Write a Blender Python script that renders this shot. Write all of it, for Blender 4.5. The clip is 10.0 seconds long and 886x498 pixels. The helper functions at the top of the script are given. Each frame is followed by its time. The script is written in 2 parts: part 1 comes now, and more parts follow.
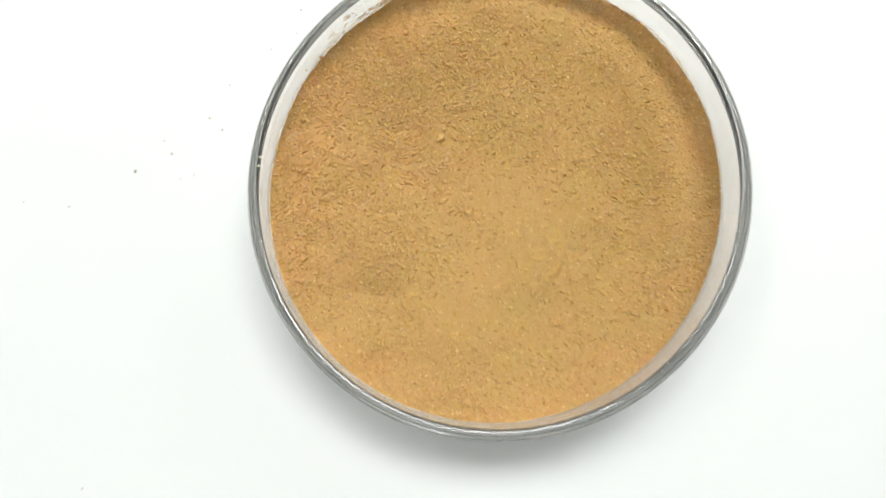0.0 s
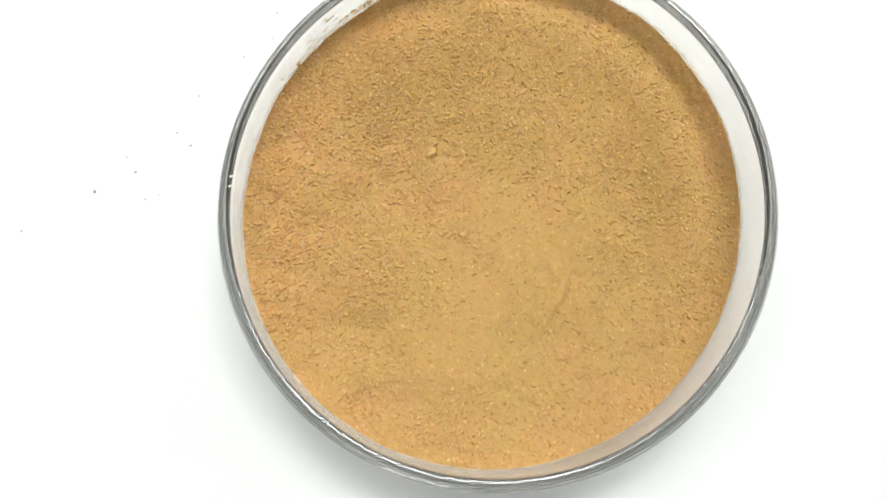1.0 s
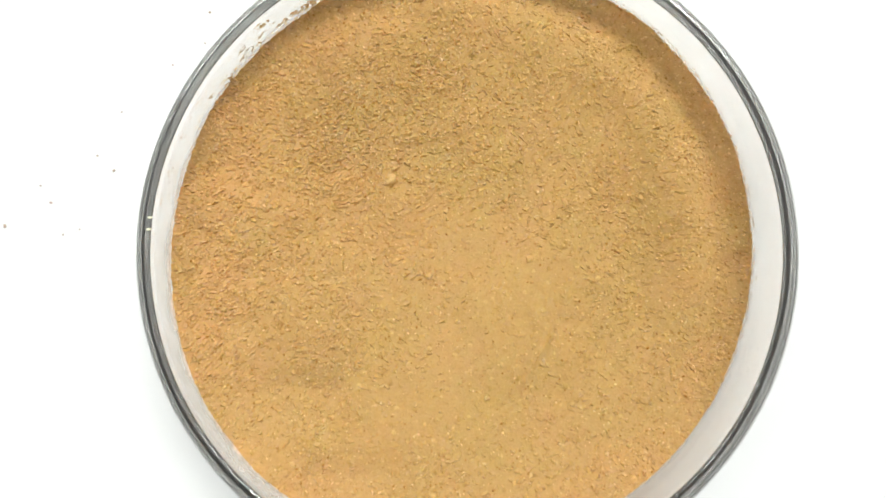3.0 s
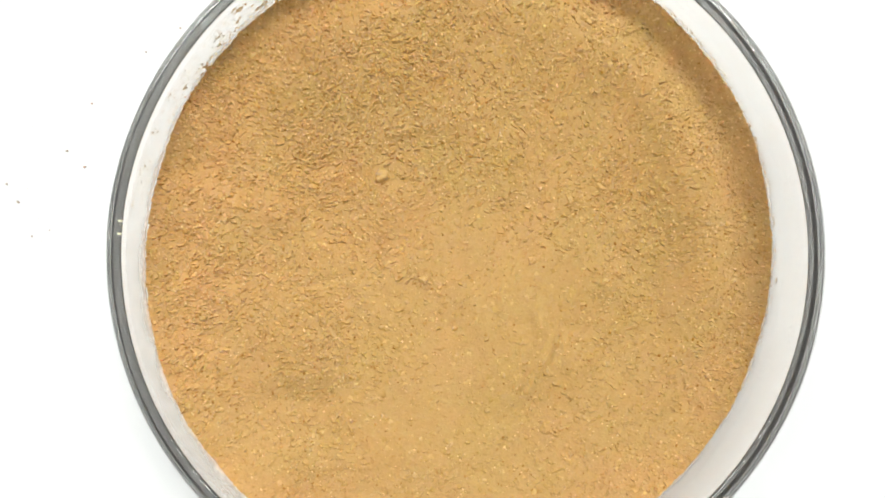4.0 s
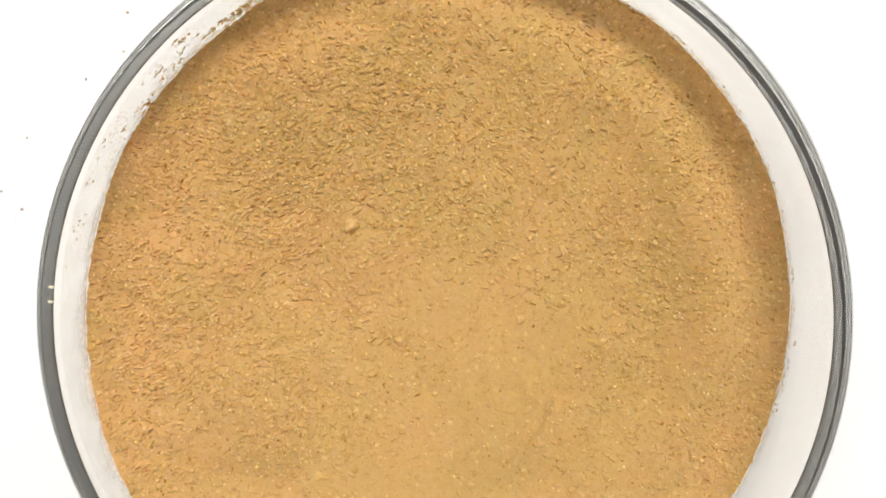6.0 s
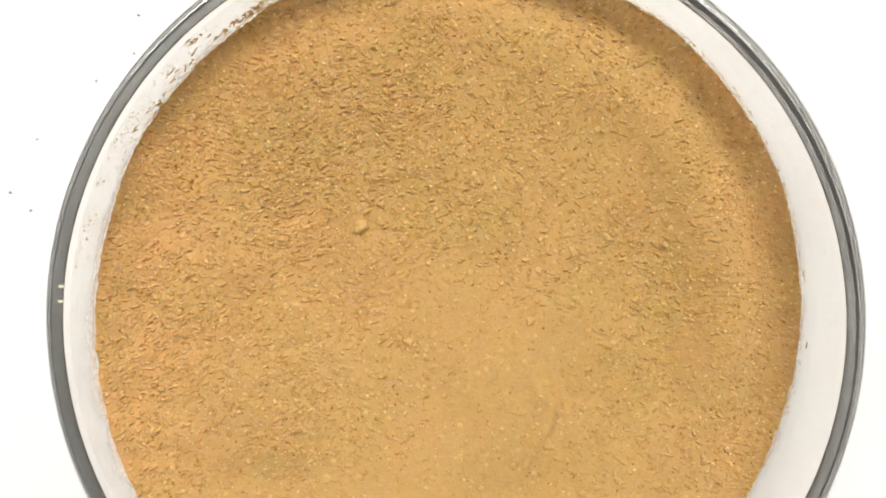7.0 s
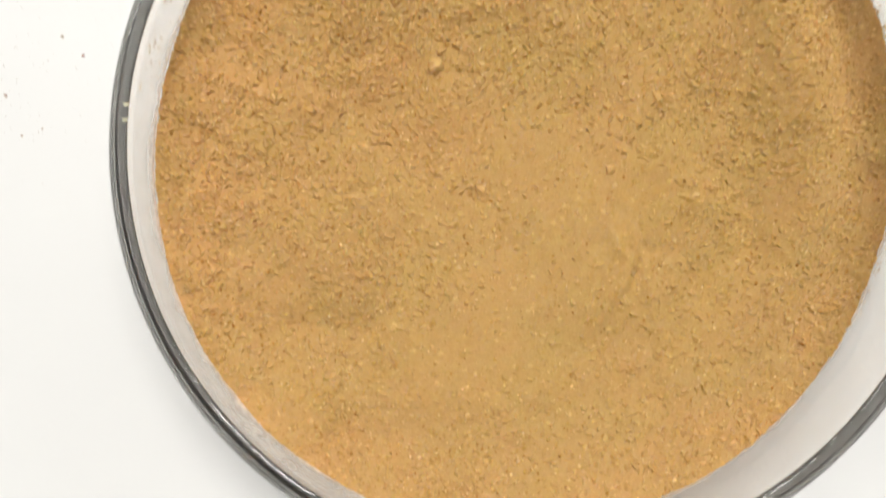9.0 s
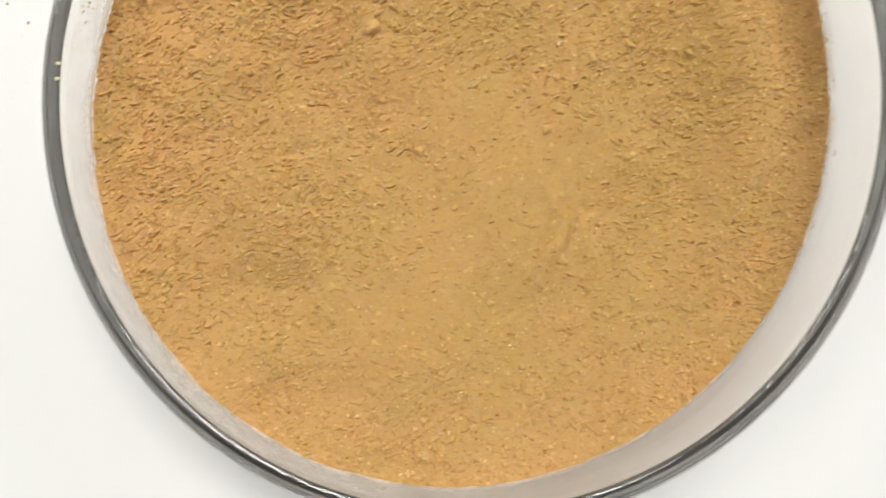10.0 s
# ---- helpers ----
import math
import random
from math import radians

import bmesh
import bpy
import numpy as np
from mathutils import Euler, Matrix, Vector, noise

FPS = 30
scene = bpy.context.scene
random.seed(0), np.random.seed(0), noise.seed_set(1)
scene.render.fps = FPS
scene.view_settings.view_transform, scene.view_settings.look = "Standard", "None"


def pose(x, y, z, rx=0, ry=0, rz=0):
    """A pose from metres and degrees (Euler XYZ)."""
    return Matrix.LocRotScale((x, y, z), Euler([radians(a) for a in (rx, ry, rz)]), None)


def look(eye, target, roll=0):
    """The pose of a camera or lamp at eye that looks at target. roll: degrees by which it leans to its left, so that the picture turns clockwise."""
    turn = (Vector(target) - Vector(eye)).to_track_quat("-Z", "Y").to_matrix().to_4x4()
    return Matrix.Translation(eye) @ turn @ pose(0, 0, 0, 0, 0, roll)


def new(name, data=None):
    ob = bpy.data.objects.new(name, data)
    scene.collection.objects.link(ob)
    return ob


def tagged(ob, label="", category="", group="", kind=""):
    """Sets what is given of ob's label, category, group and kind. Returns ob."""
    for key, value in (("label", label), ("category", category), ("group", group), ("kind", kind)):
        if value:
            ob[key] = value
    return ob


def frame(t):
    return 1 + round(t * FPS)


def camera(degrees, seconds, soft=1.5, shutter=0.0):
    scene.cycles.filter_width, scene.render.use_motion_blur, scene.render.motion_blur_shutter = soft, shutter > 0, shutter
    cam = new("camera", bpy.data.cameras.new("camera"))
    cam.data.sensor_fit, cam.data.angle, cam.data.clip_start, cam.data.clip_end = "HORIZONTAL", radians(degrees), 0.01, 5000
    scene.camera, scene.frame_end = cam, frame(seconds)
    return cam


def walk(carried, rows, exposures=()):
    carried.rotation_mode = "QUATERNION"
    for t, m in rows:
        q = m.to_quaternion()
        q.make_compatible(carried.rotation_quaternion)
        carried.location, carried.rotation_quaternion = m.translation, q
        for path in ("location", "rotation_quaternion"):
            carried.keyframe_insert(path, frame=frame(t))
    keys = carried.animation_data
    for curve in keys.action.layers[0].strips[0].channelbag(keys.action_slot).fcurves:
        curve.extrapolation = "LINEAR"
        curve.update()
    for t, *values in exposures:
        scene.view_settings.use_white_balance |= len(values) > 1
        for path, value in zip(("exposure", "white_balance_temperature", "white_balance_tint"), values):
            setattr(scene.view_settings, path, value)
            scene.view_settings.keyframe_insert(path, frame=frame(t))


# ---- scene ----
# ---------------------------------------------------------------- camera
cam = camera(64.12, 10.0, soft=1.6, shutter=0.8)
PATH = [
    (0.0, pose(0.00163, -0.02670, 0.15855, 5.655, 4.425, 1.831)),
    (0.5, pose(-0.00302, -0.02809, 0.15007, 7.661, 3.067, 1.162)),
    (1.0, pose(-0.00062, -0.02135, 0.14471, 6.077, 3.475, 1.099)),
    (1.5, pose(-0.00041, -0.01998, 0.13980, 6.283, 2.329, 0.761)),
    (2.0, pose(-0.00053, -0.01829, 0.13508, 5.581, 2.377, 0.783)),
    (2.5, pose(0.00381, -0.01146, 0.13025, 4.255, 3.297, 0.445)),
    (4.0, pose(0.00378, -0.00189, 0.11741, 1.337, 3.206, -0.416)),
    (4.5, pose(0.00329, -0.00044, 0.11304, 0.172, 3.191, -0.616)),
    (5.0, pose(0.00472, 0.00279, 0.10828, -0.815, 3.507, -0.740)),
    (5.5, pose(0.00513, 0.00562, 0.10499, -1.151, 3.430, -0.881)),
    (6.0, pose(0.00631, 0.01122, 0.10508, -1.523, 3.155, -0.857)),
    (7.5, pose(0.00169, 0.00798, 0.10493, -0.247, 3.187, -0.514)),
    (8.0, pose(-0.00388, 0.00467, 0.10410, -0.722, 3.048, 0.098)),
    (8.5, pose(-0.00553, -0.00223, 0.10429, -0.704, 3.193, 0.406)),
    (9.0, pose(-0.00543, -0.01033, 0.10151, -0.973, 3.077, 0.807)),
    (9.5, pose(-0.00270, -0.01458, 0.10038, -1.767, 3.195, 0.922)),
    (10.0, pose(0.00309, -0.01540, 0.10158, -1.042, 3.188, 0.518)),
]
EXPOSURES = ((0.0, -0.19, 6360, 5), (1.0, -0.10, 6350, 5), (2.5, -0.04, 6370, 6), (4.0, -0.03, 6360, 7), (5.0, -0.06, 6520, 9), (6.0, -0.07, 6620, 10),
             (8.0, -0.07, 6680, 10), (8.5, -0.16, 6690, 10), (9.0, -0.26, 6680, 10), (10.0, -0.27, 6660, 10))
walk(cam, PATH, EXPOSURES)

# ---------------------------------------------------------------- light
# A wide ceiling panel beyond the dish throws the soft shade towards the viewer's side; added
# lamps fill the shade and glint on the rim; the unseen white room bounces the rest.
world = bpy.data.worlds.new("room_air")
scene.world = world
world.use_nodes = True
world.node_tree.nodes["Background"].inputs[0].default_value = (1.0, 0.97, 0.93, 1)
world.node_tree.nodes["Background"].inputs[1].default_value = 0.15


def area_lamp(name, eye, target, sx, sy, watts, colour):
    data = bpy.data.lights.new(name, "AREA")
    data.shape, data.size, data.size_y = "RECTANGLE", sx, sy
    data.energy, data.color = watts, colour
    ob = new(name, data)
    ob.matrix_world = look(eye, target)
    return ob


CEIL = 1.90
area_lamp("unseen_ceiling_lamp", (0.36, 1.04, CEIL - 0.03), (0.36, 1.04, 0), 1.40, 0.70, 60.0, (1.0, 0.985, 0.96))
# added fill for the left side, no second panel known
area_lamp("unseen_ceiling_lamp", (-1.05, 0.95, CEIL - 0.03), (-1.05, 0.95, 0), 0.6, 0.6, 14.0, (1.0, 0.985, 0.96))
# no window known: added lamps for rim glint, shade fill and inner glass
area_lamp("unseen_side_lamp", (-0.65, -2.14, 0.60), (-0.65, 0, 0.60), 0.7, 0.7, 27.0, (1.0, 0.985, 0.97))
area_lamp("unseen_side_lamp", (1.0, 2.14, 0.75), (1.0, 0, 0.75), 0.8, 0.8, 12.0, (1.0, 0.985, 0.97))


# ---------------------------------------------------------------- materials
def material(name):
    m = bpy.data.materials.new(name)
    m.use_nodes = True
    nt = m.node_tree
    return m, nt, nt.nodes["Principled BSDF"], nt.nodes.new, nt.links.new


def ramp(nt, stops):
    r = nt.nodes.new("ShaderNodeValToRGB")
    el = r.color_ramp.elements
    while len(el) < len(stops):
        el.new(0.5)
    for e, (p, c) in zip(el, stops):
        e.position, e.color = p, (*c, 1)
    return r


def noise_tex(nt, scale, detail=4.0, rough=0.55):
    co = nt.nodes.new("ShaderNodeTexCoord")
    n = nt.nodes.new("ShaderNodeTexNoise")
    n.inputs["Scale"].default_value = scale
    n.inputs["Detail"].default_value = detail
    n.inputs["Roughness"].default_value = rough
    nt.links.new(co.outputs["Object"], n.inputs["Vector"])
    return n


def mixed(nt, a, b, fac, kind="MIX"):
    m = nt.nodes.new("ShaderNodeMix")
    m.data_type, m.blend_type = "RGBA", kind
    for sock, v in ((0, fac), (6, a), (7, b)):
        if isinstance(v, bpy.types.NodeSocket):
            nt.links.new(v, m.inputs[sock])
        else:
            m.inputs[sock].default_value = v
    return m.outputs[2]


def bumped(nt, p, height, strength, distance):
    b = nt.nodes.new("ShaderNodeBump")
    b.inputs["Strength"].default_value = strength
    b.inputs["Distance"].default_value = distance
    nt.links.new(height, b.inputs["Height"])
    nt.links.new(b.outputs[0], p.inputs["Normal"])


def powder_material(name, tint=(1, 1, 1), per_island=False):
    m, nt, p, node, link = material(name)
    fine = noise_tex(nt, 2600, 3)
    mid = noise_tex(nt, 900, 5, 0.7)
    wide = noise_tex(nt, 110, 4, 0.6)
    def c(r, g, b):
        return (r * tint[0], g * tint[1], b * tint[2])
    r1 = ramp(nt, [(0.25, c(0.438, 0.267, 0.092)), (0.52, c(0.482, 0.300, 0.115)), (0.78, c(0.514, 0.330, 0.140))])
    link(mid.outputs[0], r1.inputs[0])
    r2 = ramp(nt, [(0.28, (0.93, 0.91, 0.89)), (0.48, (1, 1, 1)), (0.75, (1.06, 1.06, 1.06))])
    link(fine.outputs[0], r2.inputs[0])
    out = mixed(nt, r1.outputs[0], r2.outputs[0], 1.0, "MULTIPLY")
    r3 = ramp(nt, [(0.34, (1.02, 0.993, 1.01)), (0.5, (1.0, 1.0, 1.0)), (0.66, (0.98, 1.003, 0.97))])
    link(wide.outputs[0], r3.inputs[0])
    out = mixed(nt, out, r3.outputs[0], 1.0, "MULTIPLY")
    if not per_island:
        at = node("ShaderNodeAttribute")
        at.attribute_name = "tone"
        r5 = ramp(nt, [(0.0, (0.90, 0.88, 0.76)), (0.25, (0.98, 0.975, 0.94)), (0.75, (1.03, 1.03, 1.04)), (1.0, (1.20, 1.24, 1.32))])
        link(at.outputs["Fac"], r5.inputs[0])
        out = mixed(nt, out, r5.outputs[0], 1.0, "MULTIPLY")
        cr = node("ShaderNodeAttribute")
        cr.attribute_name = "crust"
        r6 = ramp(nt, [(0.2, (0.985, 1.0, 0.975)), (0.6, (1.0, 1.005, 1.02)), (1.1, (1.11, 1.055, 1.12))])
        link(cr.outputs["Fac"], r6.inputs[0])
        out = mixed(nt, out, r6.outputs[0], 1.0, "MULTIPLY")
    if per_island:
        geo = node("ShaderNodeNewGeometry")
        r4 = ramp(nt, [(0.0, (0.64, 0.50, 0.24)), (0.10, (0.80, 0.69, 0.48)), (0.24, (0.96, 0.94, 0.92)), (0.60, (1.06, 1.06, 1.07)), (0.82, (1.20, 1.24, 1.34)), (1.0, (1.50, 1.62, 1.95))])
        link(geo.outputs["Random Per Island"], r4.inputs[0])
        out = mixed(nt, out, r4.outputs[0], 1.0, "MULTIPLY")
    link(out, p.inputs["Base Color"])
    p.inputs["Roughness"].default_value = 0.95
    p.inputs["Specular IOR Level"].default_value = 0.12
    # light strays a grain's width inside the powder and comes out warmer
    p.inputs["Subsurface Weight"].default_value = 0.6
    p.inputs["Subsurface Radius"].default_value = (1.0, 0.62, 0.20)
    p.inputs["Subsurface Scale"].default_value = 0.0005
    bumped(nt, p, fine.outputs[0], 0.5, 0.0002)
    return m


POWDER = powder_material("tan_powder")
GRAIN = powder_material("tan_grain", per_island=True)
CRUST_BITS = powder_material("crust_bits", tint=(1.10, 1.07, 1.14), per_island=True)
CLUMP = powder_material("pale_clump", tint=(1.06, 1.08, 1.12), per_island=True)
CRUMB = powder_material("grey_brown_crumb", tint=(0.63, 0.78, 1.5), per_island=True)
SPECK = powder_material("brown_residue", tint=(1.02, 1.12, 1.45), per_island=True)

m, nt, p, node, link = material("clear_glass")
p.inputs["Base Color"].default_value = (0.99, 0.992, 0.98, 1)
p.inputs["Roughness"].default_value = 0.0
p.inputs["IOR"].default_value = 1.52
p.inputs["Transmission Weight"].default_value = 1.0
p.inputs["Alpha"].default_value = 0.97   # a thin clear wall: a little of the light goes straight on
GLASS = m

# the fire-polished lip is a little satin
m, nt, p, node, link = material("lip_glass")
p.inputs["Base Color"].default_value = (0.965, 0.965, 0.925, 1)
wave = noise_tex(nt, 300, 4)
r = ramp(nt, [(0.3, (0.0, 0.0, 0.0)), (0.7, (0.02, 0.02, 0.02))])
link(wave.outputs[0], r.inputs[0])
link(r.outputs[0], p.inputs["Roughness"])
p.inputs["IOR"].default_value = 1.52
p.inputs["Transmission Weight"].default_value = 1.0
RIM_GLASS = m

m, nt, p, node, link = material("white_laminate")
wide, fine = noise_tex(nt, 9, 4), noise_tex(nt, 900, 3)
r = ramp(nt, [(0.3, (0.690, 0.698, 0.690)), (0.7, (0.720, 0.726, 0.717))])
link(wide.outputs[0], r.inputs[0])
link(r.outputs[0], p.inputs["Base Color"])
p.inputs["Roughness"].default_value = 0.42
p.inputs["Specular IOR Level"].default_value = 0.35
bumped(nt, p, fine.outputs[0], 0.05, 0.0001)
LAMINATE = m


def paint(name, colour, rough=0.85):
    m, nt, p, node, link = material(name)
    n = noise_tex(nt, 4, 5)
    r = ramp(nt, [(0.3, tuple(v * 0.95 for v in colour)), (0.7, tuple(min(1, v * 1.03) for v in colour))])
    link(n.outputs[0], r.inputs[0])
    link(r.outputs[0], p.inputs["Base Color"])
    p.inputs["Roughness"].default_value = rough
    return m


WALL_PAINT = paint("pale_grey_wall_paint", (0.58, 0.58, 0.58))
CEILING_PAINT = paint("ceiling_paint", (0.60, 0.60, 0.60))
FLOOR_PAINT = paint("grey_floor", (0.22, 0.22, 0.23), 0.5)

FLECK = paint("pale_fleck", (0.74, 0.72, 0.52))

# dry dust clinging to the glass: mostly clear, denser in blotches and towards the powder; its pale colour also paints
# light on the near side
m, nt, p, node, link = material("dust_and_light_film")
n1, n2 = noise_tex(nt, 260, 4), noise_tex(nt, 1500, 3)
a = ramp(nt, [(0.30, (0.4, 0.4, 0.4)), (0.66, (1, 1, 1))])
link(n1.outputs[0], a.inputs[0])
b = ramp(nt, [(0.33, (0.75, 0.75, 0.75)), (0.64, (1, 1, 1))])
link(n2.outputs[0], b.inputs[0])
density = node("ShaderNodeAttribute")
density.attribute_name = "film_amount"
mul = node("ShaderNodeMath"); mul.operation = "MULTIPLY"
link(mixed(nt, a.outputs[0], b.outputs[0], 1.0, "MULTIPLY"), mul.inputs[0])
link(density.outputs["Fac"], mul.inputs[1])
link(mul.outputs[0], p.inputs["Alpha"])
edge = node("ShaderNodeAttribute")
edge.attribute_name = "powder_edge"
link(mixed(nt, (0.93, 0.89, 0.82, 1), (0.82, 0.64, 0.47, 1), edge.outputs["Fac"]), p.inputs["Base Color"])
p.inputs["Roughness"].default_value = 1.0
DUST_AND_LIGHT = m


# ---------------------------------------------------------------- mesh helpers
def mesh_object(name, verts, faces, mat, smooth=True):
    me = bpy.data.meshes.new(name)
    me.from_pydata([tuple(v) for v in verts], [], [tuple(f) for f in faces])
    me.materials.append(mat)
    if smooth:
        me.shade_smooth()
    me.update()
    return new(name, me)


def part(name, bm, mat, parent, label=""):
    me = bpy.data.meshes.new(name)
    bm.normal_update()
    bm.to_mesh(me)
    bm.free()
    me.materials.append(mat)
    ob = new(name, me)
    ob.parent = parent
    return tagged(ob, label)


def box_bm(x0, x1, y0, y1, z0, z1, bevel=0.0):
    bm = bmesh.new()
    bmesh.ops.create_cube(bm, size=1, matrix=Matrix.LocRotScale(((x0 + x1) / 2, (y0 + y1) / 2, (z0 + z1) / 2), None, (x1 - x0, y1 - y0, z1 - z0)))
    if bevel:
        bmesh.ops.bevel(bm, geom=bm.edges[:], offset=bevel, segments=3, profile=0.5, affect="EDGES")
    return bm


def lathe_bm(profile, n):
    """A closed profile of (radius, height) turned round the z axis."""
    bm = bmesh.new()
    rings = []
    for i in range(n):
        c, s = math.cos(2 * math.pi * i / n), math.sin(2 * math.pi * i / n)
        rings.append([bm.verts.new((r * c, r * s, z)) for r, z in profile])
    k = len(profile)
    for i in range(n):
        a, b = rings[i], rings[(i + 1) % n]
        for j in range(k):
            f = bm.faces.new((a[j], b[j], b[(j + 1) % k], a[(j + 1) % k]))
            f.smooth = True
    return bm


# ---------------------------------------------------------------- room and table
def slab(name, *dims, mat):
    me = bpy.data.meshes.new(name)
    bm = box_bm(*dims)
    bm.to_mesh(me)
    bm.free()
    me.materials.append(mat)
    return tagged(new(name, me), kind="structure")


FLOOR = -0.75
# unseen room shell, added to bounce light and to show in the glass
slab("floor", -2.2, 2.2, -2.2, 2.2, FLOOR - 0.1, FLOOR, mat=FLOOR_PAINT)
slab("ceiling", -2.2, 2.2, -2.2, 2.2, CEIL, CEIL + 0.1, mat=CEILING_PAINT)


def pierced_wall(name, y0, y1, x0, x1, z0, z1):
    """A wall along x with one opening through it, made for an added lamp."""
    bm = bmesh.new()
    for dims in ((-2.2, x0, y0, y1, FLOOR, CEIL), (x1, 2.2, y0, y1, FLOOR, CEIL), (x0, x1, y0, y1, FLOOR, z0), (x0, x1, y0, y1, z1, CEIL)):
        me = bpy.data.meshes.new("tmp")
        piece = box_bm(*dims)
        piece.to_mesh(me)
        piece.free()
        bm.from_mesh(me)
        bpy.data.meshes.remove(me)
    me = bpy.data.meshes.new(name)
    bm.to_mesh(me)
    bm.free()
    me.materials.append(WALL_PAINT)
    return tagged(new(name, me), kind="structure")


pierced_wall("wall_south", -2.2, -2.1, -1.0, -0.3, 0.25, 0.95)
pierced_wall("wall_north", 2.1, 2.2, 0.6, 1.4, 0.35, 1.15)
slab("wall_east", 2.1, 2.2, -2.1, 2.1, FLOOR, CEIL, mat=WALL_PAINT)
slab("wall_west", -2.2, -2.1, -2.1, 2.1, FLOOR, CEIL, mat=WALL_PAINT)

table = tagged(new("table"), "plain white laminate table, dusted with a few crumbs", "table")
table.location = (0, 0, FLOOR)
part("tabletop", box_bm(-0.75, 0.75, -0.45, 0.45, 0.75 - 0.028, 0.75, 0.002), LAMINATE, table)
for x in (-0.68, 0.68):
    for y in (-0.38, 0.38):
        part("leg", box_bm(x - 0.02, x + 0.02, y - 0.02, y + 0.02, 0, 0.75 - 0.029, 0.002), LAMINATE, table)

# ---------------------------------------------------------------- glass dish
R_OUT, R_IN, RIM, LIP = 0.05045, 0.0480, 0.01897, 0.00122
dish = tagged(new("petri_dish"), "round clear glass petri dish with a thick polished rim", "dish")
dish.location = (0, 0, 0.0002)


def outline():
    """Half section of the glass, from the inner foot round the outside and over the crest."""
    pts = [(R_IN, 0.0022), (R_IN - 0.0012, 0.0008), (R_IN - 0.0016, 0.0), (R_OUT - 0.0016, 0.0)]
    for i in range(1, 7):
        a = -math.pi / 2 + i * math.pi / 12
        pts.append((R_OUT - 0.0016 + 0.0016 * math.cos(a), 0.0016 + 0.0016 * math.sin(a)))
    shoulder = RIM - LIP
    for i in range(9):
        pts.append((R_OUT, 0.003 + (shoulder - 0.0034) * i / 8))
    outer = len(pts) - 1
    # rounded outer shoulder, a narrow bevel that leans inwards, a tight inner edge: normals by tilt in degrees
    run = []
    for t0, t1, length, n in ((-90, 8, 0.00215, 26), (8, 27, 0.00085, 12), (27, 90, 0.00050, 12)):
        for i in range(n):
            run.append((radians(t0 + (t1 - t0) * (i + 0.5) / n), length / n))
    fit = (R_OUT - R_IN) / sum(math.cos(t) * d for t, d in run)
    r, z = R_OUT, shoulder
    for t, d in run:
        r, z = r - math.cos(t) * d * fit, z - math.sin(t) * d * fit
        pts.append((r, z))
    pts.append((R_IN, z - 0.0003))
    inner = len(pts) - 1
    for i in range(1, 8):
        pts.append((R_IN, z - 0.0003 - (z - 0.0030) * i / 8))
    return pts, outer, inner


def turned_glass(profile, n=360):
    """A run of the section turned round the axis; hand-drawn glass is never quite true."""
    bm = bmesh.new()
    rings = []
    for i in range(n):
        c, s = math.cos(2 * math.pi * i / n), math.sin(2 * math.pi * i / n)
        ring = []
        for r, z in profile:
            co = Vector((r * c, r * s, z))
            k = 1 + 0.0005 * noise.noise(co * 45) + 0.0001 * noise.noise(co * 210)
            up = 0.00006 * noise.noise(co * 60) if z > 0.01 else 0
            ring.append(bm.verts.new((co.x * k, co.y * k, z + up)))
        rings.append(ring)
    k = len(profile)
    for i in range(n):
        a, b = rings[i], rings[(i + 1) % n]
        for j in range(k - 1):
            f = bm.faces.new((a[j], b[j], b[j + 1], a[j + 1]))
            f.smooth = True
    return bm


section, outer, inner = outline()
part("lip", turned_glass(section[outer:inner + 1]), RIM_GLASS, dish, "thick fire-polished glass lip")
part("wall", turned_glass(section[inner:] + section[:outer + 1]), GLASS, dish)
part("base", lathe_bm([(0.0001, 0.0004), (R_IN - 0.0020, 0.0004), (R_IN - 0.0020, 0.0020), (0.0001, 0.0020)], 120), GLASS, dish)

# two pale dried flecks on the inner lip
for turn in (174.2, 176.4):
    bm = box_bm(-0.00045, 0.00045, -0.00016, 0.00016, -0.0002, 0.0002, 0.00008)
    for v in bm.verts:
        v.co += Vector((0, 0, 0.0002 * noise.noise(v.co * 3000)))
    a = radians(turn)
    bm.transform(Matrix.LocRotScale(((R_IN + 0.00022) * math.cos(a), (R_IN + 0.00022) * math.sin(a), RIM - 0.00012), Euler((0, radians(35), a)), None))
    part("fleck", bm, FLECK, dish, "pale dried fleck on the lip")

# ---------------------------------------------------------------- powder
SURF = (10.337, -0.0530, 0.0096, -0.000318, 0.000580, 0.001345)   # mm: level at the rim's reach, tilt x, tilt y, saddle, twist, hollow
rng = np.random.default_rng(7)


def value_noise(x, y, cell, seed):
    """Smooth random field at points x, y (mm) with the given cell size."""
    g = np.random.default_rng(seed).uniform(-1, 1, (160, 160))
    u, v = x / cell + 1000.37, y / cell + 1000.71
    i, j = np.floor(u).astype(int), np.floor(v).astype(int)
    fu, fv = u - i, v - j
    fu, fv = fu * fu * (3 - 2 * fu), fv * fv * (3 - 2 * fv)
    a, b = g[i % 160, j % 160], g[(i + 1) % 160, j % 160]
    c, d = g[i % 160, (j + 1) % 160], g[(i + 1) % 160, (j + 1) % 160]
    return (a * (1 - fu) + b * fu) * (1 - fv) + (c * (1 - fu) + d * fu) * fv


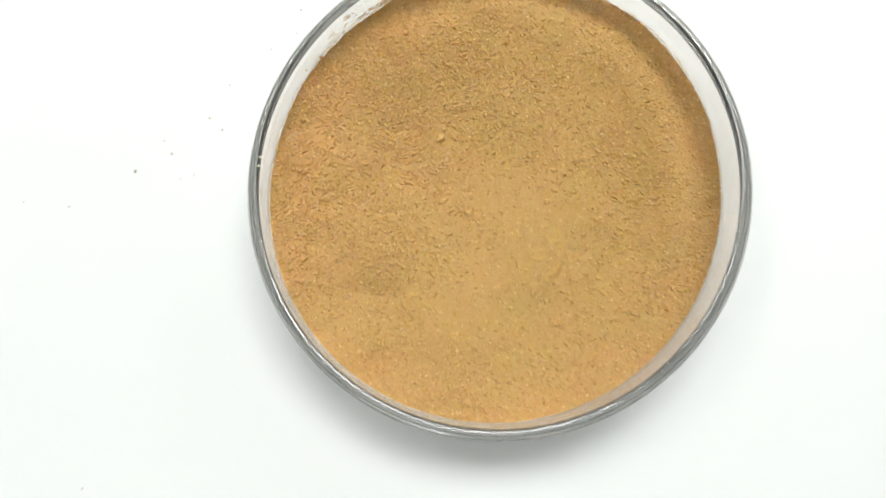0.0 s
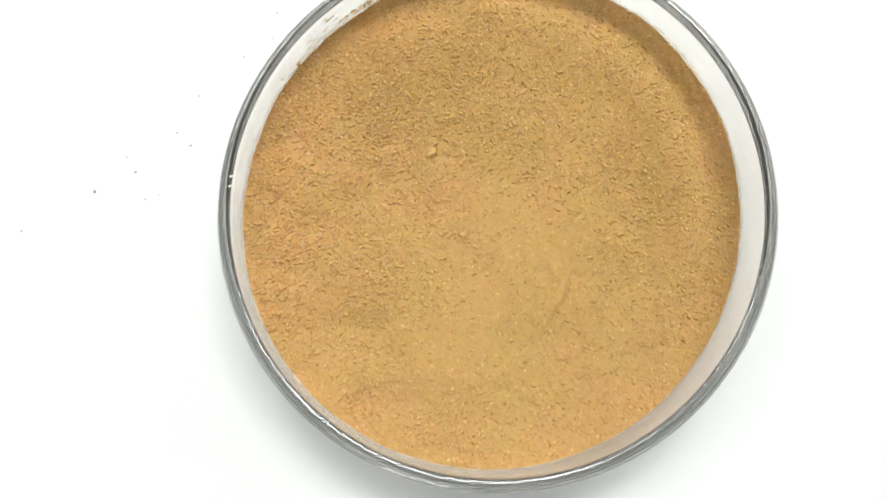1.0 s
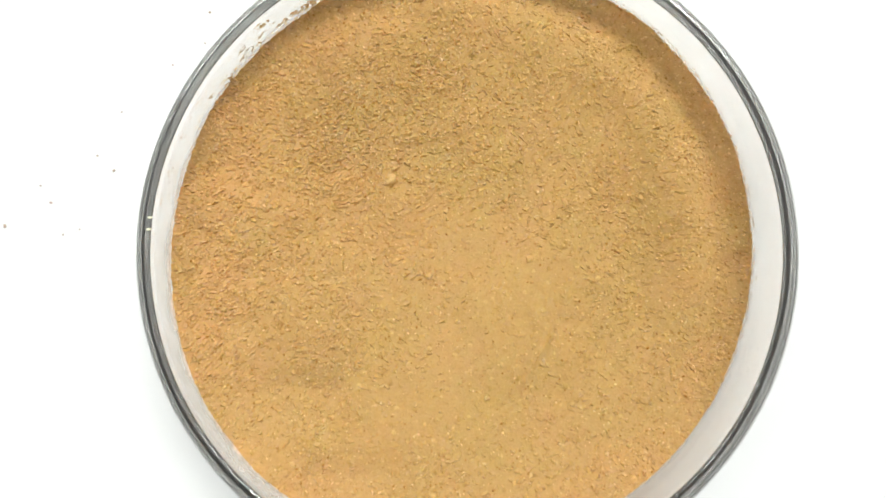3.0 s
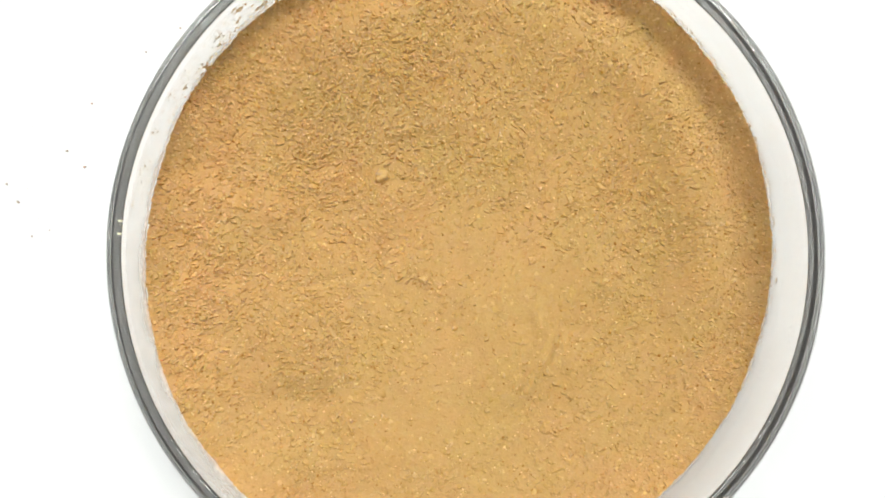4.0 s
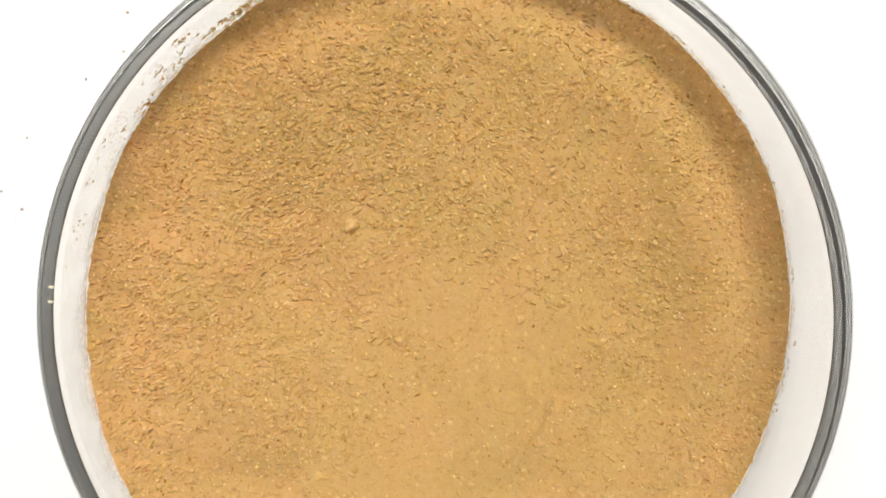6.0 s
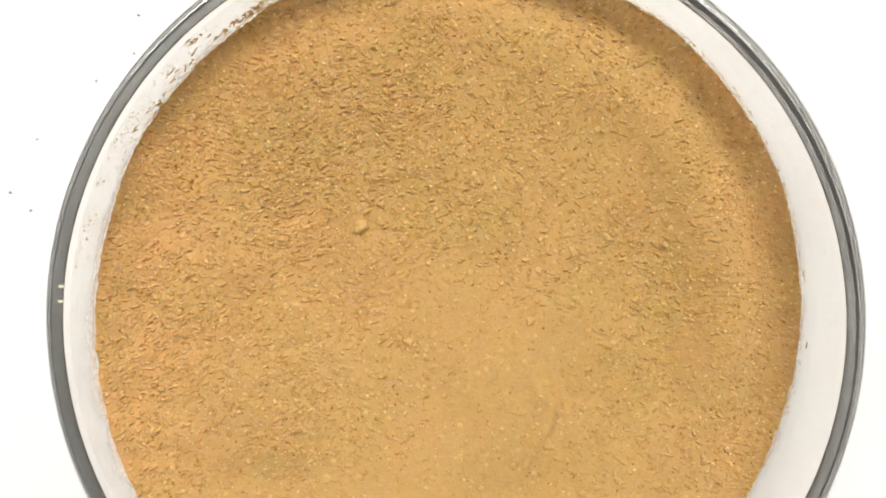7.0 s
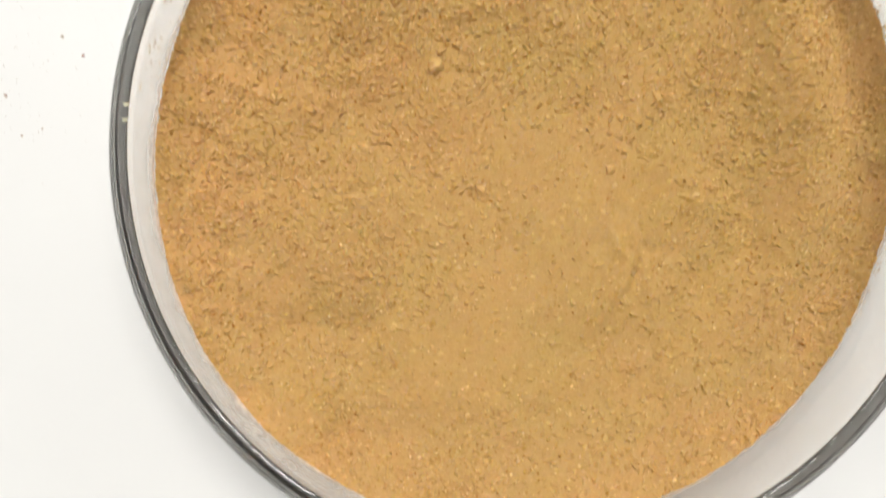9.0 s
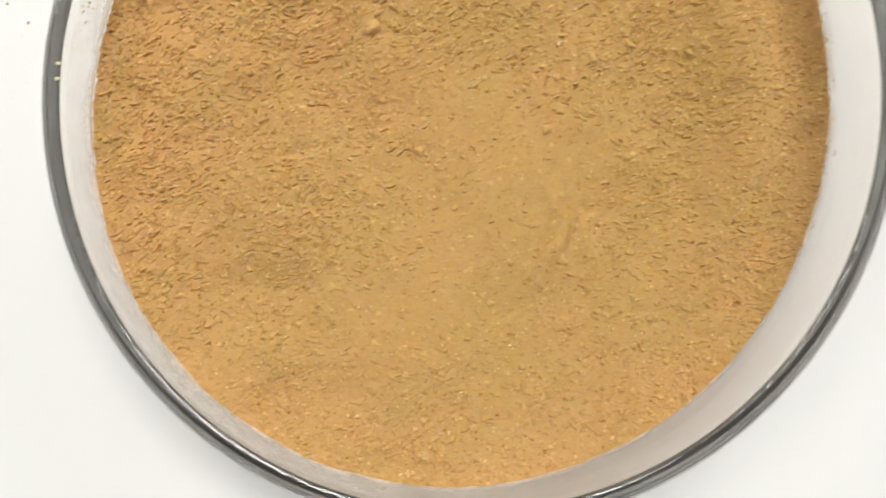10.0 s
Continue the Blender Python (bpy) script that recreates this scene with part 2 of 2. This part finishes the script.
def lumps(x, y, cell, seed, share=1.0, steep=1.5):
    """Rounded grains on a jittered grid, steeper on the side of falling y: height 0 to 1, and a tone for each grain."""
    g = np.random.default_rng(seed)
    jx, jy, size, tone, have = (g.uniform(0, 1, (128, 128)) for _ in range(5))
    u, v = x / cell + 1000.2, y / cell + 1000.6
    i, j = np.floor(u).astype(int), np.floor(v).astype(int)
    top, shade = np.zeros_like(u), np.full_like(u, 0.5)
    for di in (-1, 0, 1):
        for dj in (-1, 0, 1):
            a, c = (i + di) % 128, (j + dj) % 128
            dv = v - (j + dj + jy[a, c])
            dv = np.where(dv < 0, dv * steep, dv * 0.85)
            d = np.hypot(u - (i + di + jx[a, c]), dv * (0.75 + 0.5 * tone[c, a]))
            r = 0.42 + 0.42 * size[a, c]
            h = np.where(have[a, c] < share, r / 0.84 * np.clip(1 - (d / r) ** 2, 0, 1) ** 1.6, 0)
            shade = np.where(h > top, tone[a, c], shade)
            top = np.maximum(top, h)
    return top, shade


def ledges(x, y, cell, seed, share):
    """Broken edges of crust on a jittered grid: each rises gently, then drops into a short crack on the side of falling y."""
    g = np.random.default_rng(seed)
    jx, jy, size, tilt, have = (g.uniform(0, 1, (128, 128)) for _ in range(5))
    u, v = x / cell + 1000.4, y / cell + 1000.9
    i, j = np.floor(u).astype(int), np.floor(v).astype(int)
    out = np.zeros_like(u)
    for di in (-1, 0, 1):
        for dj in (-1, 0, 1):
            a, c = (i + di) % 128, (j + dj) % 128
            du, dv = u - (i + di + jx[a, c]), v - (j + dj + jy[a, c])
            dv = dv + (tilt[a, c] - 0.5) * 1.4 * du
            r = 0.22 + 0.30 * size[a, c]
            q, p = du / r, dv / (1.4 * r)
            rise = np.where(p > 0, np.clip(1 - p, 0, 1) ** 2, np.clip(1 + p / 0.22, 0, 1))
            crack = np.clip(1 - np.abs(p + 0.36) / 0.34, 0, 1)
            out = out + np.where(have[a, c] < share, np.clip(1 - q * q, 0, 1) * r * (rise - 0.75 * crack), 0)
    return out


def turned(x, y, deg):
    c, s = math.cos(radians(deg)), math.sin(radians(deg))
    return c * x + s * y, -s * x + c * y


def level(x, y):
    """Height of the smoothed powder bed in mm."""
    l, ax, ay, q, w, h = SURF
    return l + ax * x + ay * y + q * (x * x - y * y) + 2 * w * x * y + h * (x * x + y * y - 2500)


def roughness(x, y):
    """The crust is crumbly round the sides and back, smooth where it was levelled."""
    smooth = np.exp(-(((x - 4) / 23.0) ** 2 + ((y + 14) / 24.0) ** 4))
    crumbly = np.exp(-((x + 20) ** 2 + (y - 20) ** 2) / (2 * 17.0 ** 2))
    crumbly = crumbly + 0.8 * np.exp(-((x - 30) ** 2 + (y - 6) ** 2) / (2 * 9.0 ** 2))
    return np.clip(0.82 - 0.62 * smooth + 0.30 * crumbly + 0.28 * value_noise(x, y, 9.0, 5), 0.16, 1.4)


def hollow(x, y, cx, cy, rx, ry, turn, depth):
    u, v = turned(x - cx, y - cy, turn)
    return -depth * np.exp(-(u / rx) ** 2 - (v / ry) ** 2)


def bed(x, y, tones=False):
    """Height of the powder in mm, with drifts, furrows and grain."""
    z = level(x, y)
    wx = x + 1.5 * value_noise(x, y, 5.0, 1)
    wy = y + 1.5 * value_noise(x, y, 5.0, 2)
    z = z + 0.52 * value_noise(wx, wy, 15.0, 3) + 0.52 * value_noise(wx, wy, 6.5, 4)
    # a low bank along one side, a scarp and some hollows
    r, az = np.hypot(x, y), np.degrees(np.arctan2(y, x))
    z = z + 2.1 * np.exp(-((r - 37.6) / 4.2) ** 2) * np.exp(-((az - 22) / 52) ** 2) - 1.0 * np.exp(-((r - 45.0) / 2.0) ** 2) * np.exp(-((az - 45) / 48) ** 2)
    z = z + 0.55 / (1 + np.exp(-(wy - 12.5 + 0.1 * (x + 34) + 2.2 * value_noise(x, y, 4.5, 41)) / 0.30)) * np.clip((-x - 17) / 6, 0, 1) * np.exp(-((y - 12.5) / 7) ** 2) * np.clip(0.7 + 1.2 * value_noise(x, y, 6.0, 42), 0, 1.2)
    z = z + hollow(wx, wy, -26, -22.5, 6.5, 4.5, 20, 0.42) + hollow(wx, wy, 29, -3, 4.2, 15, 0, 0.95)
    z = z + hollow(wx, wy, -21, -3.6, 8.0, 0.9, 14, 0.28) + hollow(wx, wy, 8, 4, 9, 2.0, -55, 0.30)
    z = z + hollow(wx, wy, 12.5, -13, 1.0, 8.0, 12, -0.36) + hollow(wx, wy, 16.5, -15, 0.9, 7.0, 14, -0.34)
    # smeared ripples where the levelling blade dragged
    a, b = turned(wx, wy, -16)
    z = z + 0.42 * value_noise(a, b * 0.32, 1.5, 43) * np.exp(-((x - 16) / 11) ** 2 - ((y + 11) / 14) ** 2)
    rough = roughness(wx, wy)
    u, v = turned(wx, wy, -6)
    soft = 0.60 + 0.45 * rough
    z = z + soft * (0.20 * value_noise(u, v, 2.9, 8) + 0.060 * value_noise(v, u, 1.35, 9) + 0.016 * value_noise(x, y, 0.5, 23))
    # crumbs standing proud, and short dents, each on its own in the fine matrix
    jx, jy = 0.14 * value_noise(x, y, 0.40, 21), 0.14 * value_noise(x, y, 0.40, 22)
    small, tone = lumps(x + jx, y + jy, 0.52, 12, 0.03 + 0.32 * rough, 1.5)
    large = lumps((u + 1.6 * jx) * 0.8, v + 1.6 * jy, 1.05, 13, 0.02 + 0.15 * rough, 1.7)[0]
    dents = lumps((u - jx) * 0.75, v + jy, 0.42, 14, 0.03 + 0.09 * rough, 1.0)[0]
    z = z + (0.05 + 0.21 * rough) * small + (0.12 + 0.22 * rough) * large - (0.07 + 0.08 * rough) * dents
    z = z + 0.73 * ledges(u + 1.1 * jx, v + 1.1 * jy, 0.82, 51, 0.19 * rough ** 1.3) + 0.73 * ledges(u - 1.1 * jy, v + 1.1 * jx, 0.62, 52, 0.20 * rough ** 1.3)
    # ragged line where the powder clings to the glass
    brim = np.clip((np.hypot(x, y) - 46.4) / 1.5, 0, 1) ** 2
    z = z + brim * (0.25 + 0.35 * np.exp(-((az - 140) / 35) ** 2)) * (0.40 * value_noise(x, y, 1.1, 14) + 0.30 * value_noise(x, y, 0.5, 15))
    if tones:
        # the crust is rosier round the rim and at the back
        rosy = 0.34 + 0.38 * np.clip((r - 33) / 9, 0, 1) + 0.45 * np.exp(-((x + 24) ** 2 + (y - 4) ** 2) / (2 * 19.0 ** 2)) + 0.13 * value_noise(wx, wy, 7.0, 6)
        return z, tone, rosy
    return z


def disc_points(n, radius):
    """An even n x n grid laid over a disc."""
    t = np.linspace(-1, 1, n)
    a, b = np.meshgrid(t, t, indexing="ij")
    big = np.abs(a) > np.abs(b)
    with np.errstate(divide="ignore", invalid="ignore"):
        r = np.where(big, a, b)
        phi = np.where(big, (np.pi / 4) * np.nan_to_num(b / a), np.pi / 2 - (np.pi / 4) * np.nan_to_num(a / b))
    return r * np.cos(phi) * radius, r * np.sin(phi) * radius


powder = tagged(new("powder"), "fine tan powder filling the glass dish, loosely levelled", "powder")
N, RP = 960, 47.92
X, Y = disc_points(N, RP)
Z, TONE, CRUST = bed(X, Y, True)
verts = np.stack([X, Y, Z], -1).reshape(-1, 3) / 1000
idx = np.arange(N * N).reshape(N, N)
quads = np.stack([idx[:-1, :-1], idx[1:, :-1], idx[1:, 1:], idx[:-1, 1:]], -1).reshape(-1, 4)
border = np.concatenate([idx[:-1, 0], idx[-1, :-1], idx[:0:-1, -1], idx[0, :0:-1]])
low = verts[border].copy()
low[:, :2] *= 0.996
low[:, 2] = 0.0025
low_i = np.arange(len(border)) + N * N
skirt = np.stack([border, np.roll(border, -1), np.roll(low_i, -1), low_i], -1)[:, ::-1]
faces = np.concatenate([quads, skirt]).tolist()
surface = mesh_object("powder_bed", np.concatenate([verts, low]), faces, POWDER, smooth=False)
surface.parent = powder
attr = surface.data.attributes.new("tone", "FLOAT", "POINT")
attr.data.foreach_set("value", np.concatenate([TONE.reshape(-1), np.full(len(low), 0.5)]).astype(np.float32))
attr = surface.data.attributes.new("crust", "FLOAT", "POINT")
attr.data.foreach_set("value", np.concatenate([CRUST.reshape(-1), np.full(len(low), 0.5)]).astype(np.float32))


def chips(name, places, sizes, mat, parent=None, seed=3, flat=False):
    """Many tiny angular grains as one mesh: places in mm, sizes in mm."""
    g = np.random.default_rng(seed)
    n = len(places)
    base = np.array([(1, 0, 0), (-1, 0, 0), (0, 1, 0), (0, -1, 0), (0, 0, 1), (0, 0, -1)], float)
    tri = np.array([(0, 2, 4), (2, 1, 4), (1, 3, 4), (3, 0, 4), (2, 0, 5), (1, 2, 5), (3, 1, 5), (0, 3, 5)])
    q = g.normal(size=(n, 4))
    q /= np.linalg.norm(q, axis=1, keepdims=True)
    w, x, y, z = q.T
    rot = np.stack([1 - 2 * (y * y + z * z), 2 * (x * y - w * z), 2 * (x * z + w * y), 2 * (x * y + w * z), 1 - 2 * (x * x + z * z), 2 * (y * z - w * x),
                    2 * (x * z - w * y), 2 * (y * z + w * x), 1 - 2 * (x * x + y * y)], -1).reshape(n, 3, 3)
    shape = base[None] * g.uniform(0.55, 1.45, (n, 6, 1)) * np.array([1.25, 0.9, 0.65])
    v = np.einsum("nij,nkj->nki", rot, shape) * sizes[:, None, None]
    if flat:   # pressed thin against the upright glass
        out = places * (1, 1, 0) / np.linalg.norm(places[:, :2], axis=1)[:, None]
        v = v - 0.65 * np.einsum("nkj,nj->nk", v, out)[..., None] * out[:, None, :]
    v = v + places[:, None, :]
    f = tri[None] + 6 * np.arange(n)[:, None, None]
    ob = mesh_object(name, v.reshape(-1, 3) / 1000, f.reshape(-1, 3).tolist(), mat, smooth=False)
    if parent:
        ob.parent = parent
    return ob


# loose grains over the bed, thicker where it is rough
n = 26000
a, r = rng.uniform(0, 2 * np.pi, n), 47.6 * np.sqrt(rng.uniform(0, 1, n))
gx, gy = r * np.cos(a), r * np.sin(a)
keep = rng.uniform(0, 1, n) < np.clip(roughness(gx, gy), 0.2, 1)
gx, gy = gx[keep], gy[keep]
size = 0.08 + 0.19 * rng.uniform(0, 1, len(gx)) ** 3
grains = chips("loose_grain", np.stack([gx, gy, bed(gx, gy) + 0.02], -1), size, GRAIN, powder)
tagged(grains, kind="stuff")
# larger crumbs, mostly where the crust broke up
n = 30000
a, r = rng.uniform(0, 2 * np.pi, n), 47.2 * np.sqrt(rng.uniform(0, 1, n))
gx, gy = r * np.cos(a), r * np.sin(a)
keep = rng.uniform(0, 1, n) < 0.05 + 0.55 * np.clip(roughness(gx, gy) - 0.3, 0, 1) ** 1.5
gx, gy = gx[keep], gy[keep]
size = 0.12 + 0.20 * rng.uniform(0, 1, len(gx)) ** 2
crust = chips("crust_crumb", np.stack([gx, gy, bed(gx, gy) + 0.04], -1), size, CRUST_BITS, powder, seed=5)
tagged(crust, kind="stuff")


def clump(x, y, rx, ry, rz, turn=0.0, seed=0):
    """One caked lump, half sunk in the bed (mm)."""
    bm = bmesh.new()
    bmesh.ops.create_icosphere(bm, subdivisions=3, radius=1)
    noise.seed_set(seed + 1)
    for v in bm.verts:
        k = 1 + 0.55 * noise.noise(v.co * 1.5 + Vector((seed * 3.1, 0, 0))) + 0.35 * noise.noise(v.co * 3.7 + Vector((0, seed * 1.7, 0)))
        v.co *= k + 0.30 * noise.noise(v.co * 7.0 + Vector((seed, seed, 0)))
    for f in bm.faces:
        f.smooth = True
    z = float(bed(np.array([x]), np.array([y]))[0])
    bm.transform(Matrix.LocRotScale((x / 1000, y / 1000, (z + 0.12 * rz) / 1000), Euler((0, 0, radians(turn))), (rx / 1000, ry / 1000, rz / 1000)))
    return part("clump", bm, CLUMP, powder)


CLUMPS = (
    (-11.6, 12.2, 1.00, 0.75, 0.65, 20),
    (11.5, -1.2, 0.65, 0.60, 0.50, 0),
    (-5.5, -4.0, 0.70, 0.60, 0.50, 0),
    (22.2, 10.2, 0.90, 0.40, 0.40, -35),
    (12.8, 5.7, 0.55, 0.50, 0.40, 0),
    (-16.7, -2.2, 0.45, 0.40, 0.35, 0),
    (-0.6, -11.7, 0.45, 0.35, 0.30, 0),
    (13.8, -18.2, 0.30, 1.20, 0.25, 25),
    (17.4, 8.3, 0.40, 0.90, 0.35, 30),
)
for k, row in enumerate(CLUMPS):
    clump(*row, seed=k)
for k in range(60):
    a, r = rng.uniform(0, 2 * math.pi), 45 * math.sqrt(rng.uniform())
    s = rng.uniform(0.16, 0.36)
    clump(r * math.cos(a), r * math.sin(a), s * 1.3, s, s * 0.7, rng.uniform(0, 180), 40 + k)


# ---------------------------------------------------------------- powder left on the glass and the table
def on_wall(deg, up):
    """Places on the inside of the glass: bearing in degrees, mm above the powder's edge."""
    a = np.radians(deg)
    x, y = 47.90 * np.cos(a), 47.90 * np.sin(a)
    return np.stack([x, y, level(x, y) + up], -1)


def wall_specks(count, lo, hi, reach, smallest, largest, seed):
    g = np.random.default_rng(seed)
    centres = g.uniform(lo, hi, max(3, count // 14))
    deg = centres[g.integers(0, len(centres), count)] + g.normal(0, 2.4, count)
    up = reach * g.uniform(0, 1, count) ** 1.0
    return on_wall(deg, up), smallest + (largest - smallest) * g.uniform(0, 1, count) ** 3


# bearing, height above the dish's foot and size of the larger flakes, mm
FLAKES = ((125.8, 12.9, 0.42), (131.0, 16.2, 0.26), (132.1, 17.2, 0.20), (132.8, 14.1, 0.24), (137.8, 14.9, 0.20), (142.3, 12.4, 0.30),
          (121.2, 12.4, 0.45), (119.6, 12.9, 0.32), (144.5, 13.5, 0.16), (148.4, 13.9, 0.15), (136.8, 13.8, 0.17), (129.4, 14.5, 0.17),
          (150.8, 16.9, 0.13), (158.2, 16.6, 0.12), (123.5, 12.3, 0.25), (127.5, 12.5, 0.20), (116.8, 12.6, 0.30), (113.5, 12.2, 0.34),
          (5.5, 8.4, 0.17), (-5.3, 9.0, 0.15), (12.0, 8.2, 0.13))
g = np.random.default_rng(61)
places, sizes = [], []
for az, z, size in FLAKES:
    for k in range(11):
        a = radians(az + g.normal(0, 0.8 * size / 0.3))
        places.append((47.86 * math.cos(a), 47.86 * math.sin(a), z + g.normal(0, 0.75 * size)))
        sizes.append(size * g.uniform(0.5, 1.25))
flakes = chips("powder_flake", np.array(places), np.array(sizes), SPECK, seed=9, flat=True)
tagged(flakes, "tan powder flakes caked on the inside of the glass", "flakes", kind="stuff")

sets = [wall_specks(620, 106, 168, 5.8, 0.06, 0.22, 21), wall_specks(330, 104, 146, 2.6, 0.12, 0.38, 22),
        wall_specks(1000, -25, 70, 1.6, 0.06, 0.25, 23), wall_specks(120, 162, 205, 4.2, 0.04, 0.12, 24),
        wall_specks(160, 215, 340, 0.8, 0.04, 0.13, 25)]
places = np.concatenate([s[0] for s in sets])
sizes = np.concatenate([s[1] for s in sets])
places[:, 2] = np.minimum(places[:, 2], RIM * 1000 - 2.2)
residue = chips("powder_residue", places, sizes, SPECK, seed=8, flat=True)
tagged(residue, "brown powder specks stuck to the inside of the glass", "residue", kind="stuff")

# thin dust film on the inner glass, with light painted in on the near side
deg = np.linspace(0, 360, 361)[:-1]
steps = np.linspace(0, 1, 17) ** 1.5
verts, dens, near_edge = [], [], []
for d in deg:
    top = RIM * 1000 - 1.6
    p0 = on_wall(np.array([d]), np.array([0.0]))[0]
    # second term brightens the near glass, standing in for light through the wall
    near = 0.45 * math.exp(-((d - 150) / 50) ** 2) + 0.8 * math.exp(-((d - 245) / 50) ** 2)
    for s in steps:
        z = p0[2] - 0.3 + (top - p0[2] + 0.3) * s
        verts.append((p0[0] * 1.0008 / 1000, p0[1] * 1.0008 / 1000, z / 1000))
        up = max(0, z - p0[2])
        dens.append((0.62 + 0.13 * min(1, near)) * math.exp(-up / 0.9) + 0.38 * near + 0.02)
        near_edge.append(math.exp(-up / 0.7))
k = len(steps)
faces = [(i * k + j, ((i + 1) % 360) * k + j, ((i + 1) % 360) * k + j + 1, i * k + j + 1) for i in range(360) for j in range(k - 1)]
film = mesh_object("dust_and_light_film", verts, faces, DUST_AND_LIGHT)
attr = film.data.attributes.new("film_amount", "FLOAT", "POINT")
attr.data.foreach_set("value", dens)
attr = film.data.attributes.new("powder_edge", "FLOAT", "POINT")
attr.data.foreach_set("value", near_edge)
tagged(film, "thin haze of pale powder dust and painted light on the inner glass", "dust film", kind="stuff")

# crumbs on the table beside the dish
CRUMBS = (
    (-67.4, 18.3, 0.20),
    (-100.3, -3.4, 0.19),
    (-73.5, 3.7, 0.18),
    (-78.1, 12.8, 0.19),
    (-70.4, 4.7, 0.16),
    (-91.6, -68.1, 0.22),
    (-46.7, 44.9, 0.22),
    (-63.0, 26.4, 0.18),
    (-53.5, 35.1, 0.20),
    (-47.5, 39.1, 0.20),
    (-111.8, -2.6, 0.18),
    (-84.7, 5.3, 0.31),
    (-76.0, 9.6, 0.24),
    (-64.2, 15.5, 0.22),
)
for k, (x, y, s) in enumerate(CRUMBS):
    bm = bmesh.new()
    bmesh.ops.create_icosphere(bm, subdivisions=2, radius=s / 1000)
    noise.seed_set(90 + k)
    for v in bm.verts:
        v.co *= 1 + 0.45 * noise.noise(v.co * (1200 / s))
    bm.transform(Matrix.LocRotScale((x / 1000, y / 1000, 0.45 * s / 1000), Euler((0, 0, k)), (1.25, 0.9, 0.6)))
    me = bpy.data.meshes.new("crumb")
    bm.to_mesh(me)
    bm.free()
    me.materials.append(CRUMB)
    tagged(new("crumb", me), "tiny grey-brown crumb of powder on the white table", "crumb", "crumbs beside the dish")
n = 240
cx, cy = rng.normal(-70, 9, n), rng.normal(18, 9, n)
ok = np.hypot(cx, cy) > 52
dust = chips("spilled_dust", np.stack([cx, cy, np.full(n, 0.02)], -1)[ok], 0.03 + 0.07 * rng.uniform(0, 1, n)[ok] ** 3, CRUMB, seed=31)
tagged(dust, "faint scatter of spilled powder dust on the table", "dust", kind="stuff")
